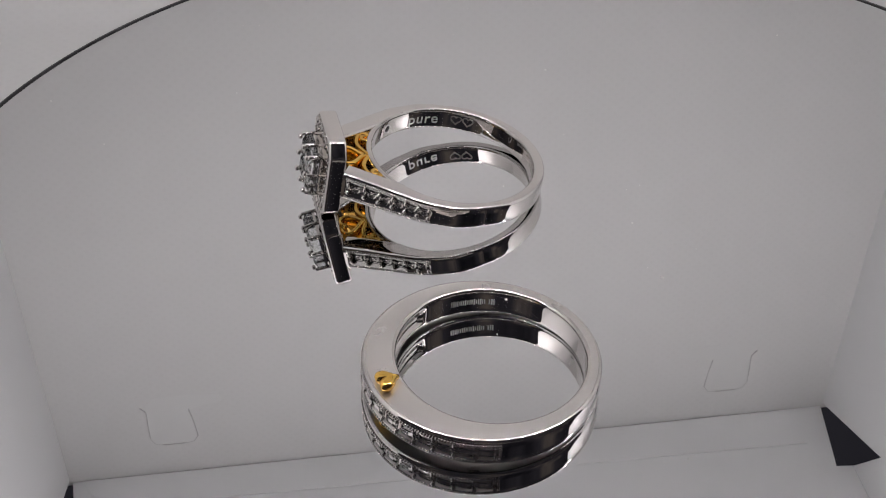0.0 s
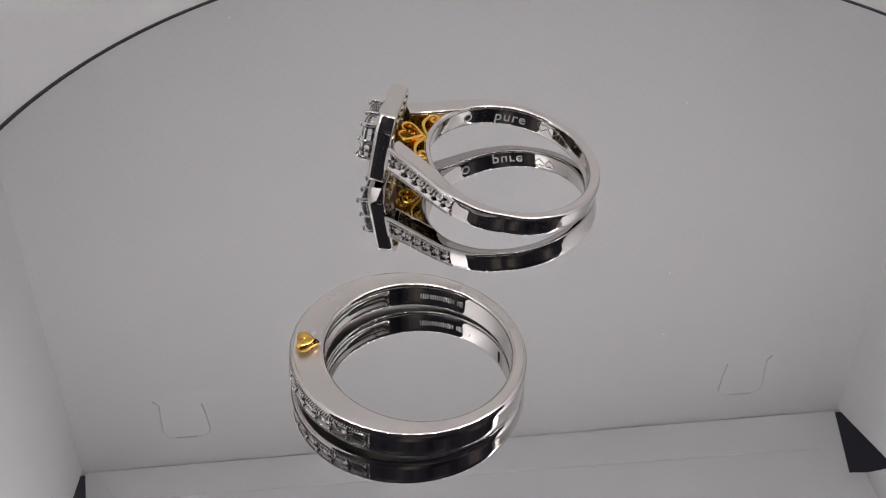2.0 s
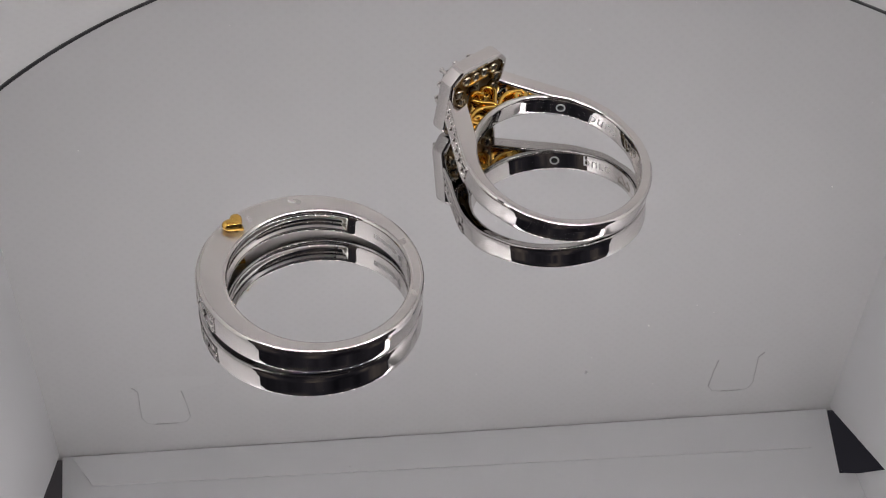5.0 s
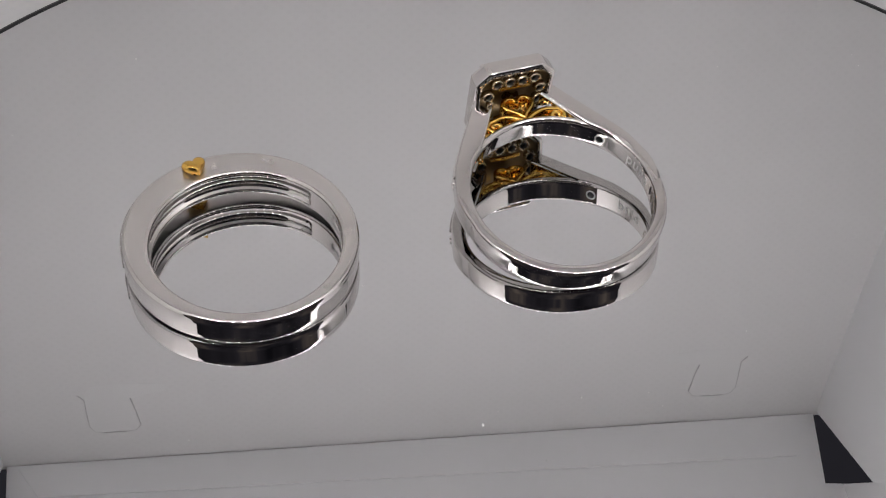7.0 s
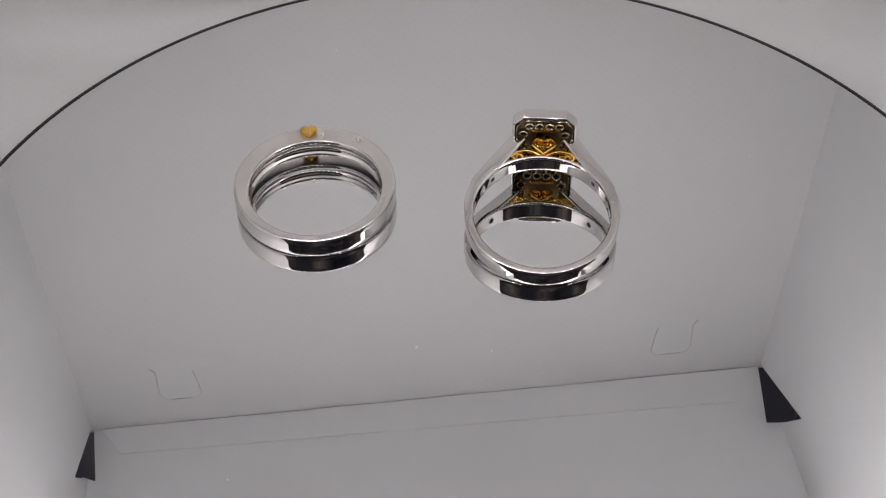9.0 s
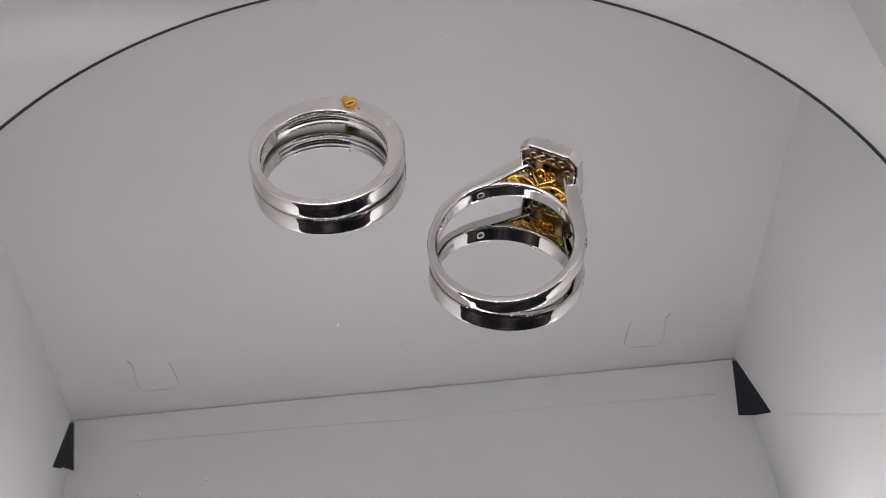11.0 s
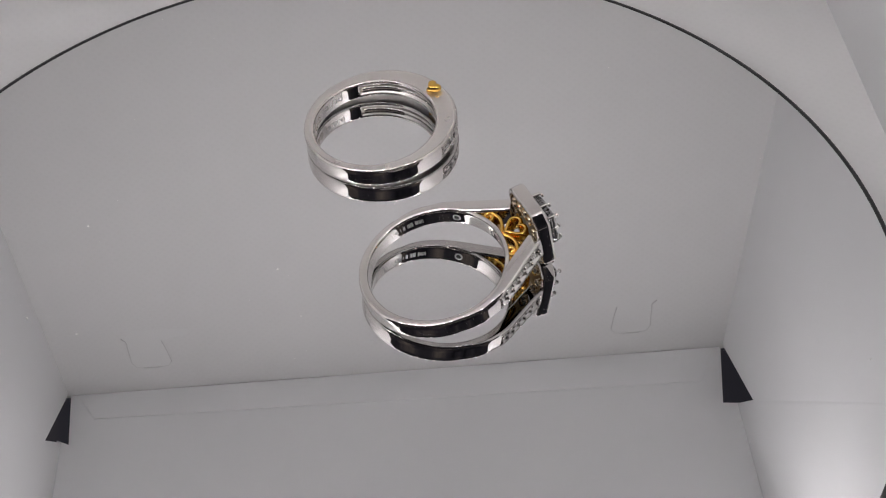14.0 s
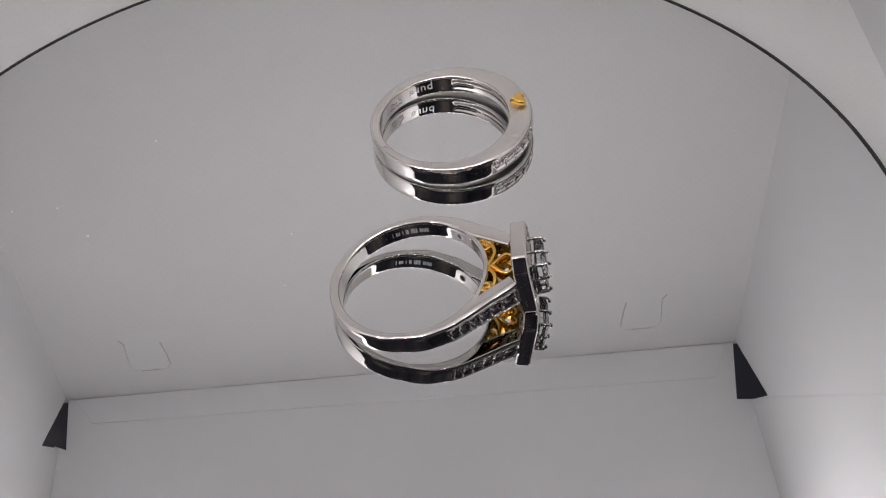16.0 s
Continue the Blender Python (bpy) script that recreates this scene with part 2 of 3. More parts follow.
def light_box():
    # backdrop: back wall with a soft bend into the floor
    rad, path = 7.0, [(0.0, HIGH + 0.5)]
    path += [(rad - LEAN - rad * math.cos(a), FLOOR + rad - rad * math.sin(a)) for a in np.linspace(0, math.pi / 2, 9)]
    path += [(DEEP + 6, FLOOR)]
    verts, faces, along = [], [], [0.0]
    for i in range(1, len(path)):
        along.append(along[-1] + math.dist(path[i], path[i - 1]))
    for s in (-7.0, WIDE + 10.0):
        for d, z in path:
            verts.append(at_box(s, d, z))
    for s in (-7.0, WIDE + 10.0):
        for d, z in path:
            verts.append(at_box(s, d - 1.0 if z > FLOOR + rad else d - 0.4, z - 0.6))
    k = len(path)
    for i in range(k - 1):
        faces += [(i, i + 1, k + i + 1, k + i), (2 * k + i, 3 * k + i, 3 * k + i + 1, 2 * k + i + 1)]
    me = mesh_from("backdrop", verts, faces, dot_sheet)
    layer = me.uv_layers.new(name="flat")
    for lp in me.loops:
        i = lp.vertex_index
        layer.data[lp.index].uv = ((i // k % 2) * WIDE * MM, along[i % k] * MM)
    structure("backdrop", me, "white dotted backdrop sheet bent from back wall to floor", "backdrop")
    # side walls, with the torn corner gap under the ceiling
    for name, s, g, far, drop, out in (("wall_west", 0.0, 11.7, 16.7, 7.8, -1), ("wall_east", WIDE, 14.6, 20.5, 8.6, 1)):
        f = 7.4 if out > 0 else -5.2
        top = HIGH + 0.1 * out
        o = [at_box(s + f, -LEAN - 2, FLOOR - 1), at_box(s + f, DEEP + 6, FLOOR - 1), at_box(s, DEEP, top), at_box(s, g, top), at_box(s + f * 0.1, far, top - drop), at_box(s, 0.6, top - 0.9), at_box(s, 0, top - 0.9)]
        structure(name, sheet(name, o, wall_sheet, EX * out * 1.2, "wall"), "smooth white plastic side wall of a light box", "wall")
    lo, hi = HIGH - 0.1, HIGH + 0.1
    o = [at_box(0.3, -1.5, lo), at_box(WIDE - 0.3, -1.5, hi), at_box(WIDE - 0.5, 0.5, hi), at_box(WIDE - 2.8, 14.2, hi), at_box(WIDE + 1, 14.6, hi), at_box(WIDE + 1, DEEP - 4, hi),
         at_box(-1, DEEP - 4, lo), at_box(-1, 11.0, lo), at_box(1.5, 12.3, lo), at_box(0.5, 0.5, lo)]
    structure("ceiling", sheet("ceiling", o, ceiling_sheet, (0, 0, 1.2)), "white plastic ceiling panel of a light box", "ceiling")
    structure("table", sheet("table", [(-600, -600, FLOOR - 2), (600, -600, FLOOR - 2), (600, 600, FLOOR - 2), (-600, 600, FLOOR - 2)], table_mat, (0, 0, -20)), "dark table top under the light box", "table")


def ceiling_flap():
    o = [at_box(2, 0.2, HIGH - 0.35), at_box(WIDE - 2, 0.2, HIGH - 0.15), at_box(WIDE - 6, 8.5, HIGH - 0.15), at_box(6, 6.5, HIGH - 0.35)]
    ob = tagged(new("fold_flap", sheet("fold_flap", o, ceiling_sheet, (0, 0, 0.15))), "white folded flap along the rear ceiling edge", "flap")
    return ob


def snap_tab(s, side, drop):
    """A tongue cut out of the backdrop sheet, lying almost flush, with a grey line round it for the slit's shade."""
    out = [(s + side * x, z - drop) for x, z in ((-3.9, 86.2), (-3.9, 93.6), (-3.2, 94.8), (3.2, 94.8), (3.9, 93.6), (3.1, 88.0), (5.2, 87.2), (8.6, 86.6), (8.6, 85.2), (3.4, 84.6), (-2.6, 84.8))]
    n = len(out)
    back = lambda z: LEAN * (z - HIGH) / (HIGH - FLOOR - 7.0)
    v = [at_box(x, back(z) + 0.02, z) for x, z in out] + [at_box(x, back(z) + (0.12 if z > 88 - drop else 0.03), z) for x, z in out]
    f = [tuple(range(n)), tuple(range(2 * n - 1, n - 1, -1))] + [(i, (i + 1) % n, n + (i + 1) % n, n + i) for i in range(n)]
    tab = tagged(new("snap_tab", mesh_from("snap_tab", v, f, flap_mat, False)), "white fastening tab cut from the backdrop sheet", "tab", "tabs on the backdrop")
    slit = [at_box(s + side * x, back(z - drop) + 0.06, z - drop) for x, z in ((-4.9, 86.6), (-4.0, 87.6), (-4.0, 90.6), (-3.9, 93.4), (-3.2, 94.6), (-1.6, 95.0), (1.4, 95.0), (3.2, 94.7), (4.0, 93.6), (3.6, 90.6), (3.0, 87.8))]
    part("slit", mesh_from("slit", *tube(slit, 0.10, 5), slit_shadow), tab, "grey line standing in for the shade of a narrow slit")
    return tab


def led_bar():
    """A row of light emitting chips on a white board under the front of the ceiling."""
    bar = tagged(new("led_strip"), "lit row of small white lamps under the ceiling", "lamp")
    d = DEEP - 12
    bd = [at_box(4, d - 3, HIGH - 10.5), at_box(WIDE - 4, d - 3, HIGH - 10.3), at_box(WIDE - 4, d + 7, HIGH - 10.3), at_box(4, d + 7, HIGH - 10.5)]
    part("board", sheet("board", bd, strip_board, (0, 0, 9.6)), bar)
    chip = mesh_from("chip", *box(-1.0, 1.0, -3.6, 0.6, -1.2, 0.0), led_white, False)
    for i in range(15):
        x, y, z = at_box(9 + i * (WIDE - 18) / 14, d, HIGH - 10.5 + 0.2 * i / 14)
        part("chip", chip, bar, m=pmm(x, y, z, 0, 0, math.degrees(math.atan2(EX.y, EX.x))))


# ---- the mirror turntable ----
MIRROR_R, MIRROR_X, MIRROR_Y = 67.6, 1.1, -3.8


def turntable():
    t = tagged(new("mirror_turntable"), "round mirror-topped display turntable with thin black rim", "turntable")

    def disc(name, profile, mat, label, seg=192):
        rings = [[polar(r, 2 * math.pi * j / seg, z) for j in range(seg)] for r, z in profile]
        return part(name, mesh_from(name, *loft(rings), mat, False), t, label)
    disc("mirror_plate", [(62.0, -3.0), (MIRROR_R - 0.3, -3.0), (MIRROR_R - 0.3, -0.15), (MIRROR_R - 0.5, 0.0)], mirror, "clear silvered mirror plate with a few dust specks")
    disc("base", [(55.0, FLOOR + 0.05), (60.0, FLOOR + 0.05), (60.0, -3.05), (55.0, -3.05)], base_grey, "pale plastic base")
    seg = 192
    prof = [(MIRROR_R - 0.62, 0.004), (MIRROR_R - 0.5, 0.10), (MIRROR_R - 0.05, 0.10), (MIRROR_R, 0.0), (MIRROR_R, -3.1), (MIRROR_R - 0.28, -3.1), (MIRROR_R - 0.28, -0.1), (MIRROR_R - 0.45, 0.004)]
    rings = [[polar(r, 2 * math.pi * j / seg, z) for r, z in prof] for j in range(seg)]
    part("rim", mesh_from("rim", *loft(rings, True), black_rim), t, "thin black rim")
    rnd = random.Random(4)
    bits = []
    for i in range(45):
        a, q = rnd.uniform(0, 2 * math.pi), MIRROR_R * math.sqrt(rnd.random()) * 0.96
        bits.append(ball(q * math.cos(a), q * math.sin(a), 0.02, rnd.choice((0.03, 0.04, 0.05, 0.05, 0.08, 0.13)), 6, 4, rnd.uniform(0.6, 1.6)))
    part("dust", mesh_from("dust", *joined(bits), dust_mat), t, "scattered pale dust specks", kind="stuff")
    return t


# ---- the wedding band ----
BAND_RI, BAND_H = 8.45, 2.76


def band_outer(a):
    return BAND_RI + 1.33 + 1.72 * ((1 + math.cos(a)) / 2) ** 1.6


def span(a, limit, edge=0.02):
    """1 inside +-limit, 0 outside, with a short ramp."""
    a = (a + math.pi) % (2 * math.pi) - math.pi
    return max(0.0, min(1.0, (limit - abs(a)) / edge))


def stone_square(w, side=0.03):
    """A square brilliant: table, crown and pavilion, its table towards +x."""
    h = w / 2
    rings = []
    for x, k in ((0.0, 0.62), (-0.14 * w, 0.98), (-0.17 * w, 1.0), (-0.17 * w - side, 1.0), (-0.60 * w - side, 0.05)):
        q, c = h * k, h * k * 0.12
        rings.append([(x, -q + c, -q), (x, q - c, -q), (x, q, -q + c), (x, q, q - c), (x, q - c, q), (x, -q + c, q), (x, -q, q - c), (x, -q, -q + c)])
    return loft(rings)


def stone_round(r, d):
    rings = []
    for i, (x, k) in enumerate(((0.0, 0.58), (-0.3 * r, 0.97), (-0.42 * r, 1.0), (-d, 0.08))):
        rings.append([(x, k * r * math.cos(2 * math.pi * (j + 0.5 * (i == 0)) / 10), k * r * math.sin(2 * math.pi * (j + 0.5 * (i == 0)) / 10)) for j in range(10)])
    return loft(rings)


def heart_outline(n, size):
    out = []
    for i in range(n):
        t = 2 * math.pi * i / n
        out.append((size * (13 * math.cos(t) - 5 * math.cos(2 * t) - 2 * math.cos(3 * t) - math.cos(4 * t) + 2.5) / 17, size * 16 * math.sin(t) ** 3 / 17))
    return out


def wedding_band():
    b = tagged(new("wedding_band"), "white gold wedding band with channel-set stones and small gold heart", "ring")
    n, lim = 288, radians(67)
    ang = sorted([2 * math.pi * i / n - math.pi for i in range(n)] + [s * (lim + o) for s in (-1, 1) for o in (-0.019, 0.001)])
    rings = []
    for a in ang:
        p = round_profile(BAND_RI, band_outer(a), 0.0, BAND_H, 0.34, 6, 0.42 * span(a, lim), 0.35 * span(a, radians(71), 0.05), (0.26, 0.74), (0.24, 0.76), 0.03)
        rings.append([polar(r, a, z) for r, z in p])
    me = mesh_from("shank", *loft(rings, True), white_gold)
    me.materials.append(satin_gold)
    for p in me.polygons:
        if abs(p.normal.z) > 0.95:
            p.material_index = 1
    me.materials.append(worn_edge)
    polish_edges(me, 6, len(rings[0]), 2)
    part("shank", me, b, "polished white gold with satin side faces", crisp=True)
    gem = mesh_from("channel_stone", *stone_square(1.28), diamond, False)
    beads, bars = [], []
    count = 14
    step = 2 * (lim - 0.03) / count
    for i in range(count):
        a = -lim + 0.03 + step * (i + 0.5)
        x, y, _ = polar(band_outer(a) - 0.04, a, 0)
        part("channel_stone", gem, b, "clear square stone" if i == 0 else "", pmm(x, y, BAND_H / 2, 0, 0, math.degrees(a)))
    for i in range(count + 1):
        a = -lim + 0.03 + step * i
        for z in (0.82, BAND_H - 0.82):
            beads.append(ball(*polar(band_outer(a) - 0.05, a, z), 0.24, 8, 5))
    part("prong_beads", mesh_from("prong_beads", *joined(beads), white_gold), b, "white gold beads gripping the stones", kind="stuff")
    grains = []
    for i in range(100):
        a = -lim + 2 * lim * i / 99
        for z in (0.50, BAND_H - 0.50):
            grains.append(ball(*polar(band_outer(a) + 0.03, a, z), 0.15, 6, 4))
    for s in (-1, 1):
        for z in np.linspace(0.6, BAND_H - 0.6, 6):
            grains.append(ball(*polar(band_outer(lim) + 0.02, s * lim, z), 0.13, 6, 4))
    part("milgrain", mesh_from("milgrain", *joined(grains), white_gold), b, "fine beaded edge along the stones", kind="stuff")
    # heart on its post
    o = heart_outline(40, 1.22)
    rings = [[(x * k, y * k, z) for x, y in o] for z, k in ((0.55, 0.80), (0.62, 0.92), (0.95, 1.0), (1.15, 0.96), (1.30, 0.84), (1.40, 0.62), (1.45, 0.3))]
    face = mesh_from("heart", *loft(rings), yellow_gold)
    post = mesh_from("heart_post", *loft([[polar(0.62, 2 * math.pi * j / 20, z) for j in range(20)] for z in (0.2, 0.6)]), yellow_gold)
    for at in (pmm(9.95, 0, BAND_H - 0.5), pmm(9.95, 0, 0.5, 180)):
        h = part("heart", face, b, "polished yellow gold heart", at)
        part("heart_post", post, h)
    # engraving inside
    z = BAND_H / 2
    part("inscription", letters("pure", 1.75, BAND_RI - 0.005, 101, 1.1, True, engraved), b, "engraved word", pmm(0, 0, z))
    part("engraved_hearts", engraved_hearts(BAND_RI, 126, z, True), b, "two engraved heart outlines")
    part("hallmark", mesh_from("hallmark", *mark_bars(BAND_RI, -92, -122, z), engraved, False), b, "tiny stamped marks")
    return b


def mark_bars(r, a0, a1, z):
    rnd = random.Random(int(abs(a0)))
    pieces, a = [], a0
    while a > a1:
        w, h = rnd.uniform(0.4, 1.0), rnd.uniform(0.20, 0.34)
        ring = []
        for i in range(4):
            q = radians(a - w * i / 3)
            ring.append([polar(r + 0.03, q, z - h), polar(r - 0.03, q, z - h), polar(r - 0.03, q, z + h), polar(r + 0.03, q, z + h)])
        pieces.append(loft(ring))
        a -= w + rnd.choice((0.5, 0.6, 0.7, 2.4))
    return joined(pieces)


def engraved_hearts(r, a, z, flip):
    pieces = []
    for k, da, s in ((0, 0, 0.62), (1, 9, 0.62)):
        o = heart_outline(28, s)
        o.append(o[0])
        path = []
        for x, y in o:
            q = radians(a + da) + y / r
            path.append(polar(r - 0.01, q, z + (-x if flip else x)))
        pieces.append(tube(path, 0.045, 5))
    return mesh_from("engraved_hearts", *joined(pieces), shadow_metal)


# ---- the engagement ring ----
ENG_RI = 8.55


def eng_outer(a):
    a = abs((a + math.pi) % (2 * math.pi) - math.pi)
    k = max(0.0, min(1.0, (math.degrees(a) - 75) / 30))
    k = k * k * (3 - 2 * k)
    return ENG_RI + 0.70 + 0.36 * k + 0.12 * max(0, -math.cos(a))


SHOULDER = [(-3.4, 8.60, 1.12), (-1.0, 9.55, 1.255), (1.4, 9.76, 1.26), (3.2, 9.38, 1.25), (5.1, 8.72, 1.30), (7.4, 7.35, 1.38), (9.9, 5.72, 1.47), (12.6, 4.05, 1.55)]


def shoulder_at(t):
    """Outer edge of a shoulder: x, y, half height at 0..1 along it."""
    k = t * (len(SHOULDER) - 1)
    i = min(int(k), len(SHOULDER) - 2)
    p = [SHOULDER[max(0, min(len(SHOULDER) - 1, i + d))] for d in (-1, 0, 1, 2)]
    u = k - i
    return [0.5 * (2 * b + (c - a) * u + (2 * a - 5 * b + 4 * c - d) * u * u + (3 * b - a - 3 * c + d) * u ** 3) for a, b, c, d in zip(*p)]


def shoulder(side):
    """A cathedral shoulder with a stone channel in its outer face."""
    rings, n = [], 150
    ts = sorted([i / n for i in range(n + 1)] + [0.5205, 0.962])
    for t in ts:
        x, y, h = shoulder_at(t)
        x2, y2, _ = shoulder_at(min(1, t + 0.01))
        x1, y1, _ = shoulder_at(max(0, t - 0.01))
        d = Vector((x2 - x1, y2 - y1)).normalized()
        inw = Vector((d.y, -d.x))
        w = 0.60 + 1.35 * min(1, t * 1.9)
        while w > 0.35 and math.hypot(x + inw.x * w, y + inw.y * w) < ENG_RI + 0.06:
            w -= 0.02
        g = min(0.40, 0.5 * w) if 0.52 < t < 0.964 else 0.0
        prof = round_profile(0, w, -h, h, min(0.34, 0.45 * w), 5, g, 0.0, (0.24, 0.76), (0.3, 0.7), 0.02)
        rings.append([(x + inw.x * (w - r), side * (y + inw.y * (w - r)), z) for r, z in prof])
    return loft(rings)


def spiral(cx, cy, r0, r1, a0, a1, n):
    return [(cx + (r0 + (r1 - r0) * i / n) * math.cos(a0 + (a1 - a0) * i / n), cy + (r0 + (r1 - r0) * i / n) * math.sin(a0 + (a1 - a0) * i / n)) for i in range(n + 1)]


def bezier(p0, p1, p2, p3, n):
    return [tuple((1 - t) ** 3 * a + 3 * (1 - t) ** 2 * t * b + 3 * (1 - t) * t * t * c + t ** 3 * d for a, b, c, d in zip(p0, p1, p2, p3)) for t in (i / n for i in range(n + 1))]


def cut_rect(x, hy, hz, c, e=0.28):
    """A ring of points: a rectangle with cut corners in the plane across x, each edge softened by a close pair of points."""
    k = [(hy, hz - c), (hy - c, hz), (-hy + c, hz), (-hy, hz - c), (-hy, -hz + c), (-hy + c, -hz), (hy - c, -hz), (hy, -hz + c)]
    out = []
    for i, p in enumerate(k):
        p, a, b = Vector(p), Vector(k[i - 1]), Vector(k[(i + 1) % 8])
        u, v = p + (a - p).normalized() * e, p + (b - p).normalized() * e
        out += [(x, *u), (x, *(0.25 * u + 0.5 * p + 0.25 * v)), (x, *v)]
    return out


def octagon(x, hy, hz, c):
    return [(x, -hy + c, -hz), (x, hy - c, -hz), (x, hy, -hz + c), (x, hy, hz - c), (x, hy - c, hz), (x, -hy + c, hz), (x, -hy, hz - c), (x, -hy, -hz + c)]


def engagement_ring():
    e = tagged(new("engagement_ring"), "white gold engagement ring with square stone cluster and yellow gold scrollwork", "ring")
    n, rings = 240, []
    for i in range(n):
        a = 2 * math.pi * i / n
        rings.append([polar(r, a, z) for r, z in round_profile(ENG_RI, eng_outer(a), -1.24, 1.24, 0.34, 6, dome=0.03)])
    me = mesh_from("shank", *loft(rings, True), white_gold)
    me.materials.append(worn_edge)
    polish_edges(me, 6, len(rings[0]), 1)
    part("shank", me, e, "polished white gold", crisp=True)
    gem = mesh_from("shoulder_stone", *stone_round(0.56, 0.42), diamond, False)
    for side in (-1, 1):
        me = mesh_from("shoulder", *shoulder(side), white_gold)
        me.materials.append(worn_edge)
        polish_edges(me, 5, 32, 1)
        sh = part("shoulder", me, e, crisp=True)
        grains, k = [], 6
        for i in range(k + 1):
            t = 0.535 + (0.955 - 0.535) * i / k
            for q in ((t, True), (t + 0.5 * (0.955 - 0.535) / k, False)):
                if q[0] > 0.96:
                    continue
                x, y, h = shoulder_at(q[0])
                x2, y2, _ = shoulder_at(q[0] + 0.01)
                out = Vector((-(y2 - y), x2 - x)).normalized()
                if q[1]:
                    for z in (-0.45, 0.45):
                        grains.append(ball(x - out.x * 0.02, side * (y - out.y * 0.02), z, 0.25, 8, 5))
                else:
                    ang = math.degrees(math.atan2(side * out.y, out.x))
                    part("shoulder_stone", gem, sh, "", pmm(x - out.x * 0.06, side * (y - out.y * 0.06), 0, 0, 0, ang))
        for i in range(46):
            x, y, h = shoulder_at(0.52 + 0.445 * i / 45)
            for z in (-h * 0.68, h * 0.68):
                grains.append(ball(x, side * y, z, 0.15, 6, 4))
        part("milgrain", mesh_from("milgrain", *joined(grains), white_gold), sh, "fine beaded edge along the stones", kind="stuff")
    # halo head
    HY, HZ, C = 4.15, 4.6, 1.35
    frame_rings = [cut_rect(x, HY - g, HZ - g, C - g * 0.6) for x, g in ((12.30, 0.60), (12.28, 0.42), (12.32, 0.22), (12.43, 0.07), (12.57, 0.0), (13.75, 0.0), (13.90, 0.03), (14.02, 0.10), (14.10, 0.22), (14.12, 0.36), (14.08, 0.48), (13.85, 0.56), (13.4, 0.64))]
    me = mesh_from("halo", *loft(frame_rings, True), white_gold)
    head = part("halo", me, e, "rounded white gold frame", crisp=True)
    plate = []
    plate.append(loft([octagon(12.78, HY - 0.55, HZ - 0.55, C), octagon(13.65, HY - 0.55, HZ - 0.55, C)]))
    part("seat_plate", mesh_from("seat_plate", *joined(plate), plated_recess, False), head, "gold-tinged pierced back of the stone setting, recess shade in its colour")
    part("stone_bed", mesh_from("stone_bed", *loft([octagon(13.66, HY - 0.6, HZ - 0.6, C), octagon(13.80, HY - 0.62, HZ - 0.62, C)]), white_gold, False), head, "bright white gold bed round the small stones")
    small = mesh_from("halo_stone", *stone_round(0.52, 0.5), diamond, False)
    collar = mesh_from("stone_seat", *loft([[(x, r * math.cos(2 * math.pi * j / 14), r * math.sin(2 * math.pi * j / 14)) for x, r in ((-0.05, 0.02), (-0.05, 0.34), (-0.62, 0.42), (-0.66, 0.50), (-0.60, 0.58), (0.0, 0.62))] for j in range(14)], True), seat_metal)
    # black plug in each seat: the hole's inner shade as colour, nothing is bored
    pit = mesh_from("seat_hole_plug", *loft([[(x, r * math.cos(2 * math.pi * j / 14), r * math.sin(2 * math.pi * j / 14)) for j in range(14)] for x, r in ((-0.12, 0.36), (-0.50, 0.375))]), hole_dark)
    spots = []
    for k in range(5):
        q = -2.6 + 1.3 * k
        spots += [(q, HZ - 1.0), (q, -HZ + 1.0)]
    for k in range(5):
        q = -2.5 + 1.25 * k
        spots += [(HY - 0.95, q), (-HY + 0.95, q)]
    for y, z in [(q, k) for q in (-1.95, -0.65, 0.65, 1.95) for k in (-3.05, 3.05)] + [(k, q) for q in (-1.55, 0.0, 1.55) for k in (-2.7, 2.7)]:
        part("stone_seat", collar, head, "", pmm(12.80, y, z))
        part("seat_hole_plug", pit, head, "", pmm(12.80, y, z))
    for z in (-2.0, 2.0):
        bar = [(12.55, y, z + 0.12 * math.cos(y)) for y in np.linspace(-1.6, 1.6, 9)]
        part("gallery_bar", mesh_from("gallery_bar", *tube(bar, 0.2, 8), yellow_gold), head, "slim yellow gold bar")
    grains = []
    for y, z in spots:
        part("halo_stone", small, head, "", pmm(14.08, y, z))
    for k in range(34):
        q = k / 34 * 4
        s, u = int(q), (q % 1) * 2 - 1
        y, z = ((u * 2.6, 3.15), (2.6, -u * 3.15), (-u * 2.6, -3.15), (-2.6, u * 3.15))[s]
        grains.append(ball(13.95, y, z, 0.16, 6, 4))
        y, z = ((u * (HY - 0.6), HZ - 0.42), (HY - 0.42, -u * (HZ - 0.6)), (-u * (HY - 0.6), -HZ + 0.42), (-HY + 0.42, u * (HZ - 0.6)))[s]
        if abs(y) + abs(z) > HY + HZ - C - 0.45:
            continue
        grains.append(ball(14.10, y, z, 0.13, 6, 4))
    part("milgrain", mesh_from("milgrain", *joined(grains), white_gold), head, "fine beads round the halo stones", kind="stuff")
    # cluster of four square stones with claws
    big = mesh_from("centre_stone", *stone_square(2.2, 0.8), diamond, False)
    for y in (-1.08, 1.08):
        for z in (-1.08, 1.08):
            part("centre_stone", big, e, "clear square-cut stone", pmm(15.75, y, z))
    # bright plate added under the centre stones to reflect light back through them
    part("stone_reflector", mesh_from("stone_reflector", *loft([octagon(13.70, 2.05, 2.05, 0.3), octagon(14.25, 2.2, 2.2, 0.3)]), white_gold, False), e)
    basket = ribbon_x(14.35, 2.2, 0.18)
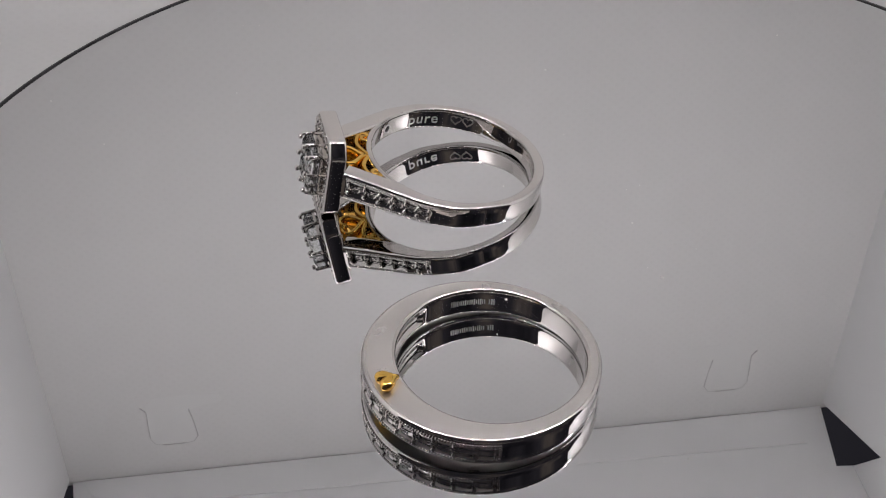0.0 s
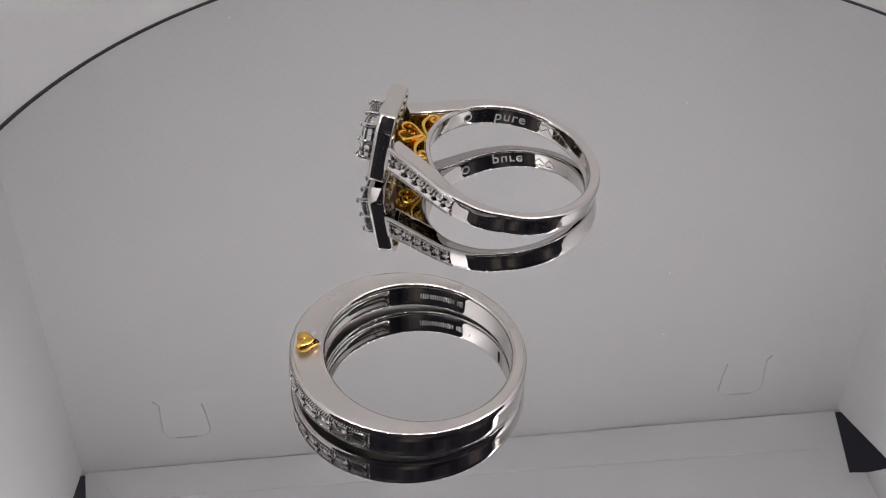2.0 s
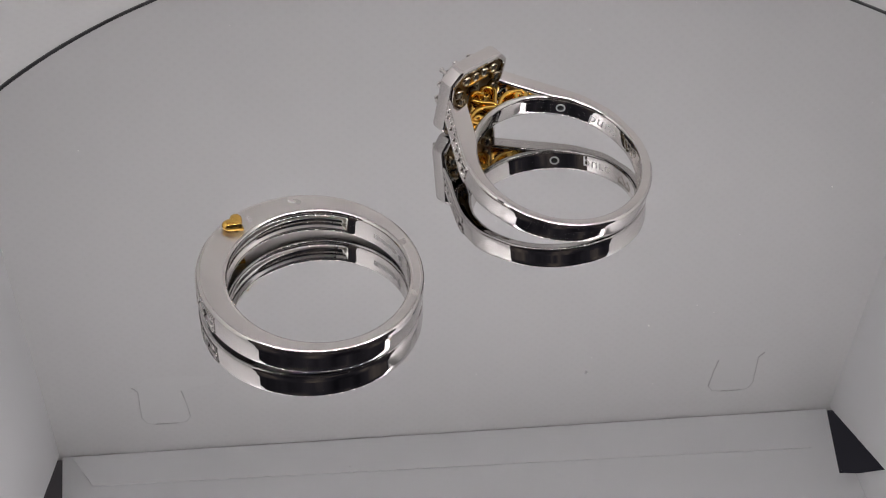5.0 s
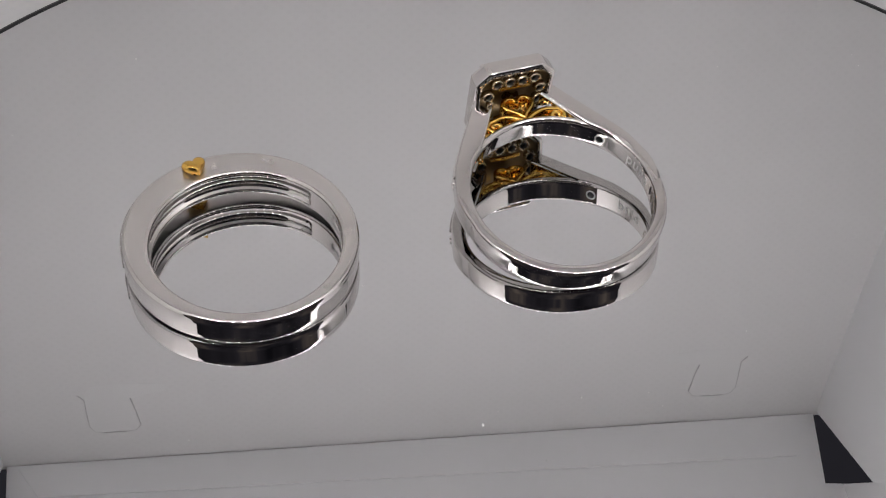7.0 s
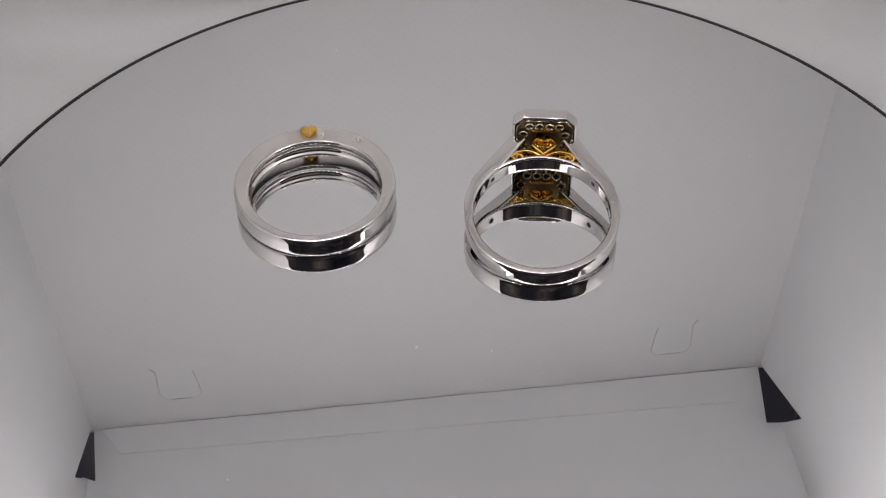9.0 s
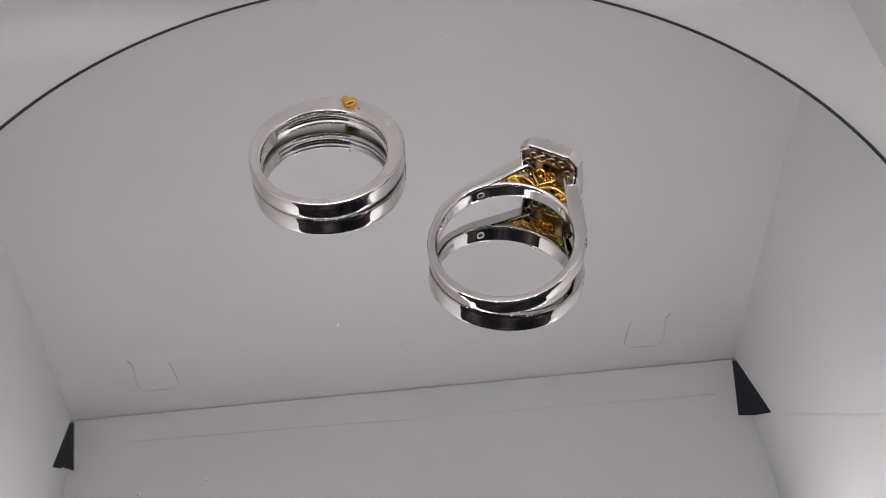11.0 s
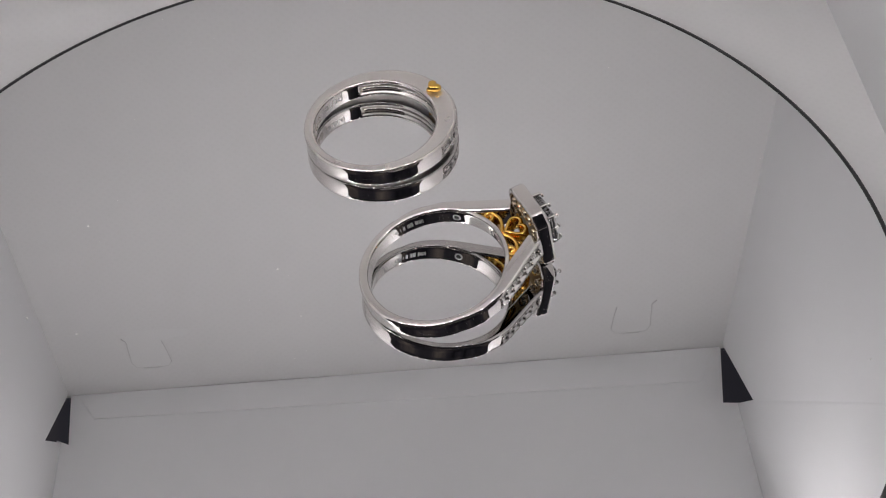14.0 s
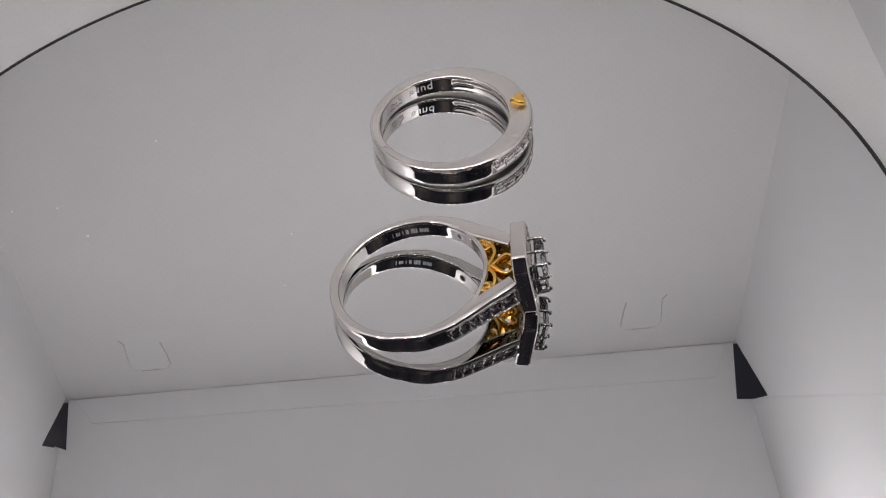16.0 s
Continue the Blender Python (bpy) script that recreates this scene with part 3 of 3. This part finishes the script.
    part("basket", mesh_from("basket", *basket, white_gold, False), e)
    for y in (-2.18, 0, 2.18):
        for z in (-2.18, 0, 2.18):
            if y == 0 and z == 0:
                continue
            k = 0.9
            path = [(13.70, y, z), (15.20, y, z), (15.70, y * 0.99, z * 0.99), (15.92, y * k, z * k)]
            part("claw", mesh_from("claw", *joined([tube_x(path, 0.21), ball(15.92, y * k, z * k, 0.31, 10, 6, 0.8)]), white_gold), e)
    # scrollwork between shank and halo
    z0, z1 = -1.05, 1.15
    strips = []
    o = [(10.75 + y_ * 1.0, x_) for y_, x_ in heart_outline(40, 1.55)]
    o.append(o[0])
    part("gold_heart", mesh_from("gold_heart", *ribbon(o, 0.46, z0, z1, 0.1), yellow_gold), e, "yellow gold open heart")
    for s in (-1, 1):
        arm = bezier((9.05, 0.05), (9.5, 0.7), (10.35, 1.5), (9.72, 2.75), 16)[:-1] + spiral(8.95, 2.75, 0.77, 0.16, 0.0, 2 * math.pi * 1.35, 34)
        part("scroll", mesh_from("scroll", *ribbon([(x, s * y * 1.15) for x, y in arm], 0.46, z0, z1, 0.1), yellow_gold), e, "yellow gold spiral scroll")
        bar = bezier((8.2, 3.4), (8.6, 4.0), (8.4, 4.6), (7.4, 5.4), 10)
        part("inner_rail", mesh_from("inner_rail", *ribbon([(x, s * y) for x, y in bar], 0.3, -0.9, 0.9), yellow_gold), e)
    for a in (-48.6, 48.6):
        # flat black disc on the inner face, painted as a hole's shade
        disc = [[polar(ENG_RI - 0.025 + d, radians(a) + r * math.cos(2 * math.pi * j / 18) / ENG_RI, r * math.sin(2 * math.pi * j / 18)) for j in range(18)] for d, r in ((0.03, 0.40), (0.0, 0.38), (0.004, 0.02))]
        part("drill_hole_disc", mesh_from("drill_hole_disc", *loft(disc), hole_dark), e, "small black disc standing in for the shade of a drilled hole")
        lip = [[polar(ENG_RI - d, radians(a) + r * math.cos(2 * math.pi * j / 18) / ENG_RI, r * math.sin(2 * math.pi * j / 18)) for j in range(18)] for d, r in ((-0.02, 0.36), (0.03, 0.38), (0.05, 0.44), (0.03, 0.50), (-0.02, 0.52))]
        part("drill_lip", mesh_from("drill_lip", *loft(lip, False, False), engraved), e, "raised rim of the drilled hole")
    part("inscription", letters("pure", 1.75, ENG_RI - 0.005, -82, 1.1, False, engraved), e, "engraved word")
    part("engraved_hearts", engraved_hearts(ENG_RI, -116, 0, False), e, "two engraved heart outlines")
    part("hallmark", mesh_from("hallmark", *mark_bars(ENG_RI, 108, 76, 0), engraved, False), e, "tiny stamped marks")
    return e


def tube_x(path, r, seg=8):
    rings = [[(x, y + r * math.cos(2 * math.pi * j / seg), z + r * math.sin(2 * math.pi * j / seg)) for j in range(seg)] for x, y, z in path]
    return loft(rings)


def ribbon_x(x, h, t):
    """A square wire frame round the centre stones."""
    return loft([octagon(x, h, h, 0.3), octagon(x + 0.3, h, h, 0.3), octagon(x + 0.3, h - t, h - t, 0.3), octagon(x, h - t, h - t, 0.3)], True)


# ---- build ----
light_box()
ceiling_flap()
for s, side, drop in ((18.4, 1, 9.4), (115.2, -1, 8.9)):
    snap_tab(s, side, drop)
led_bar()
disc_top = turntable()
band = wedding_band()
ring = engagement_ring()

# places on the turntable
BAND_TILT = 2.3
BAND_AT = pmm(-6.54, -21.53, 0.42, 0, 0, 205.8) @ pose(0, 0, 0, 0, -BAND_TILT, 0)
RING_AT = pmm(-9.74, 7.55, 2.74, 0, 0, 193.3) @ pose(0, 0, 0, 0, -8.9, 0)


def motions():
    walk(disc_top, [(t, pmm(MIRROR_X, MIRROR_Y, 0, 0, 0, a)) for t, a in TURN])
    for thing, place in ((band, BAND_AT), (ring, RING_AT)):
        walk(thing, [(t, pmm(0, 0, 0, 0, 0, a) @ place) for t, a in TURN])


motions()
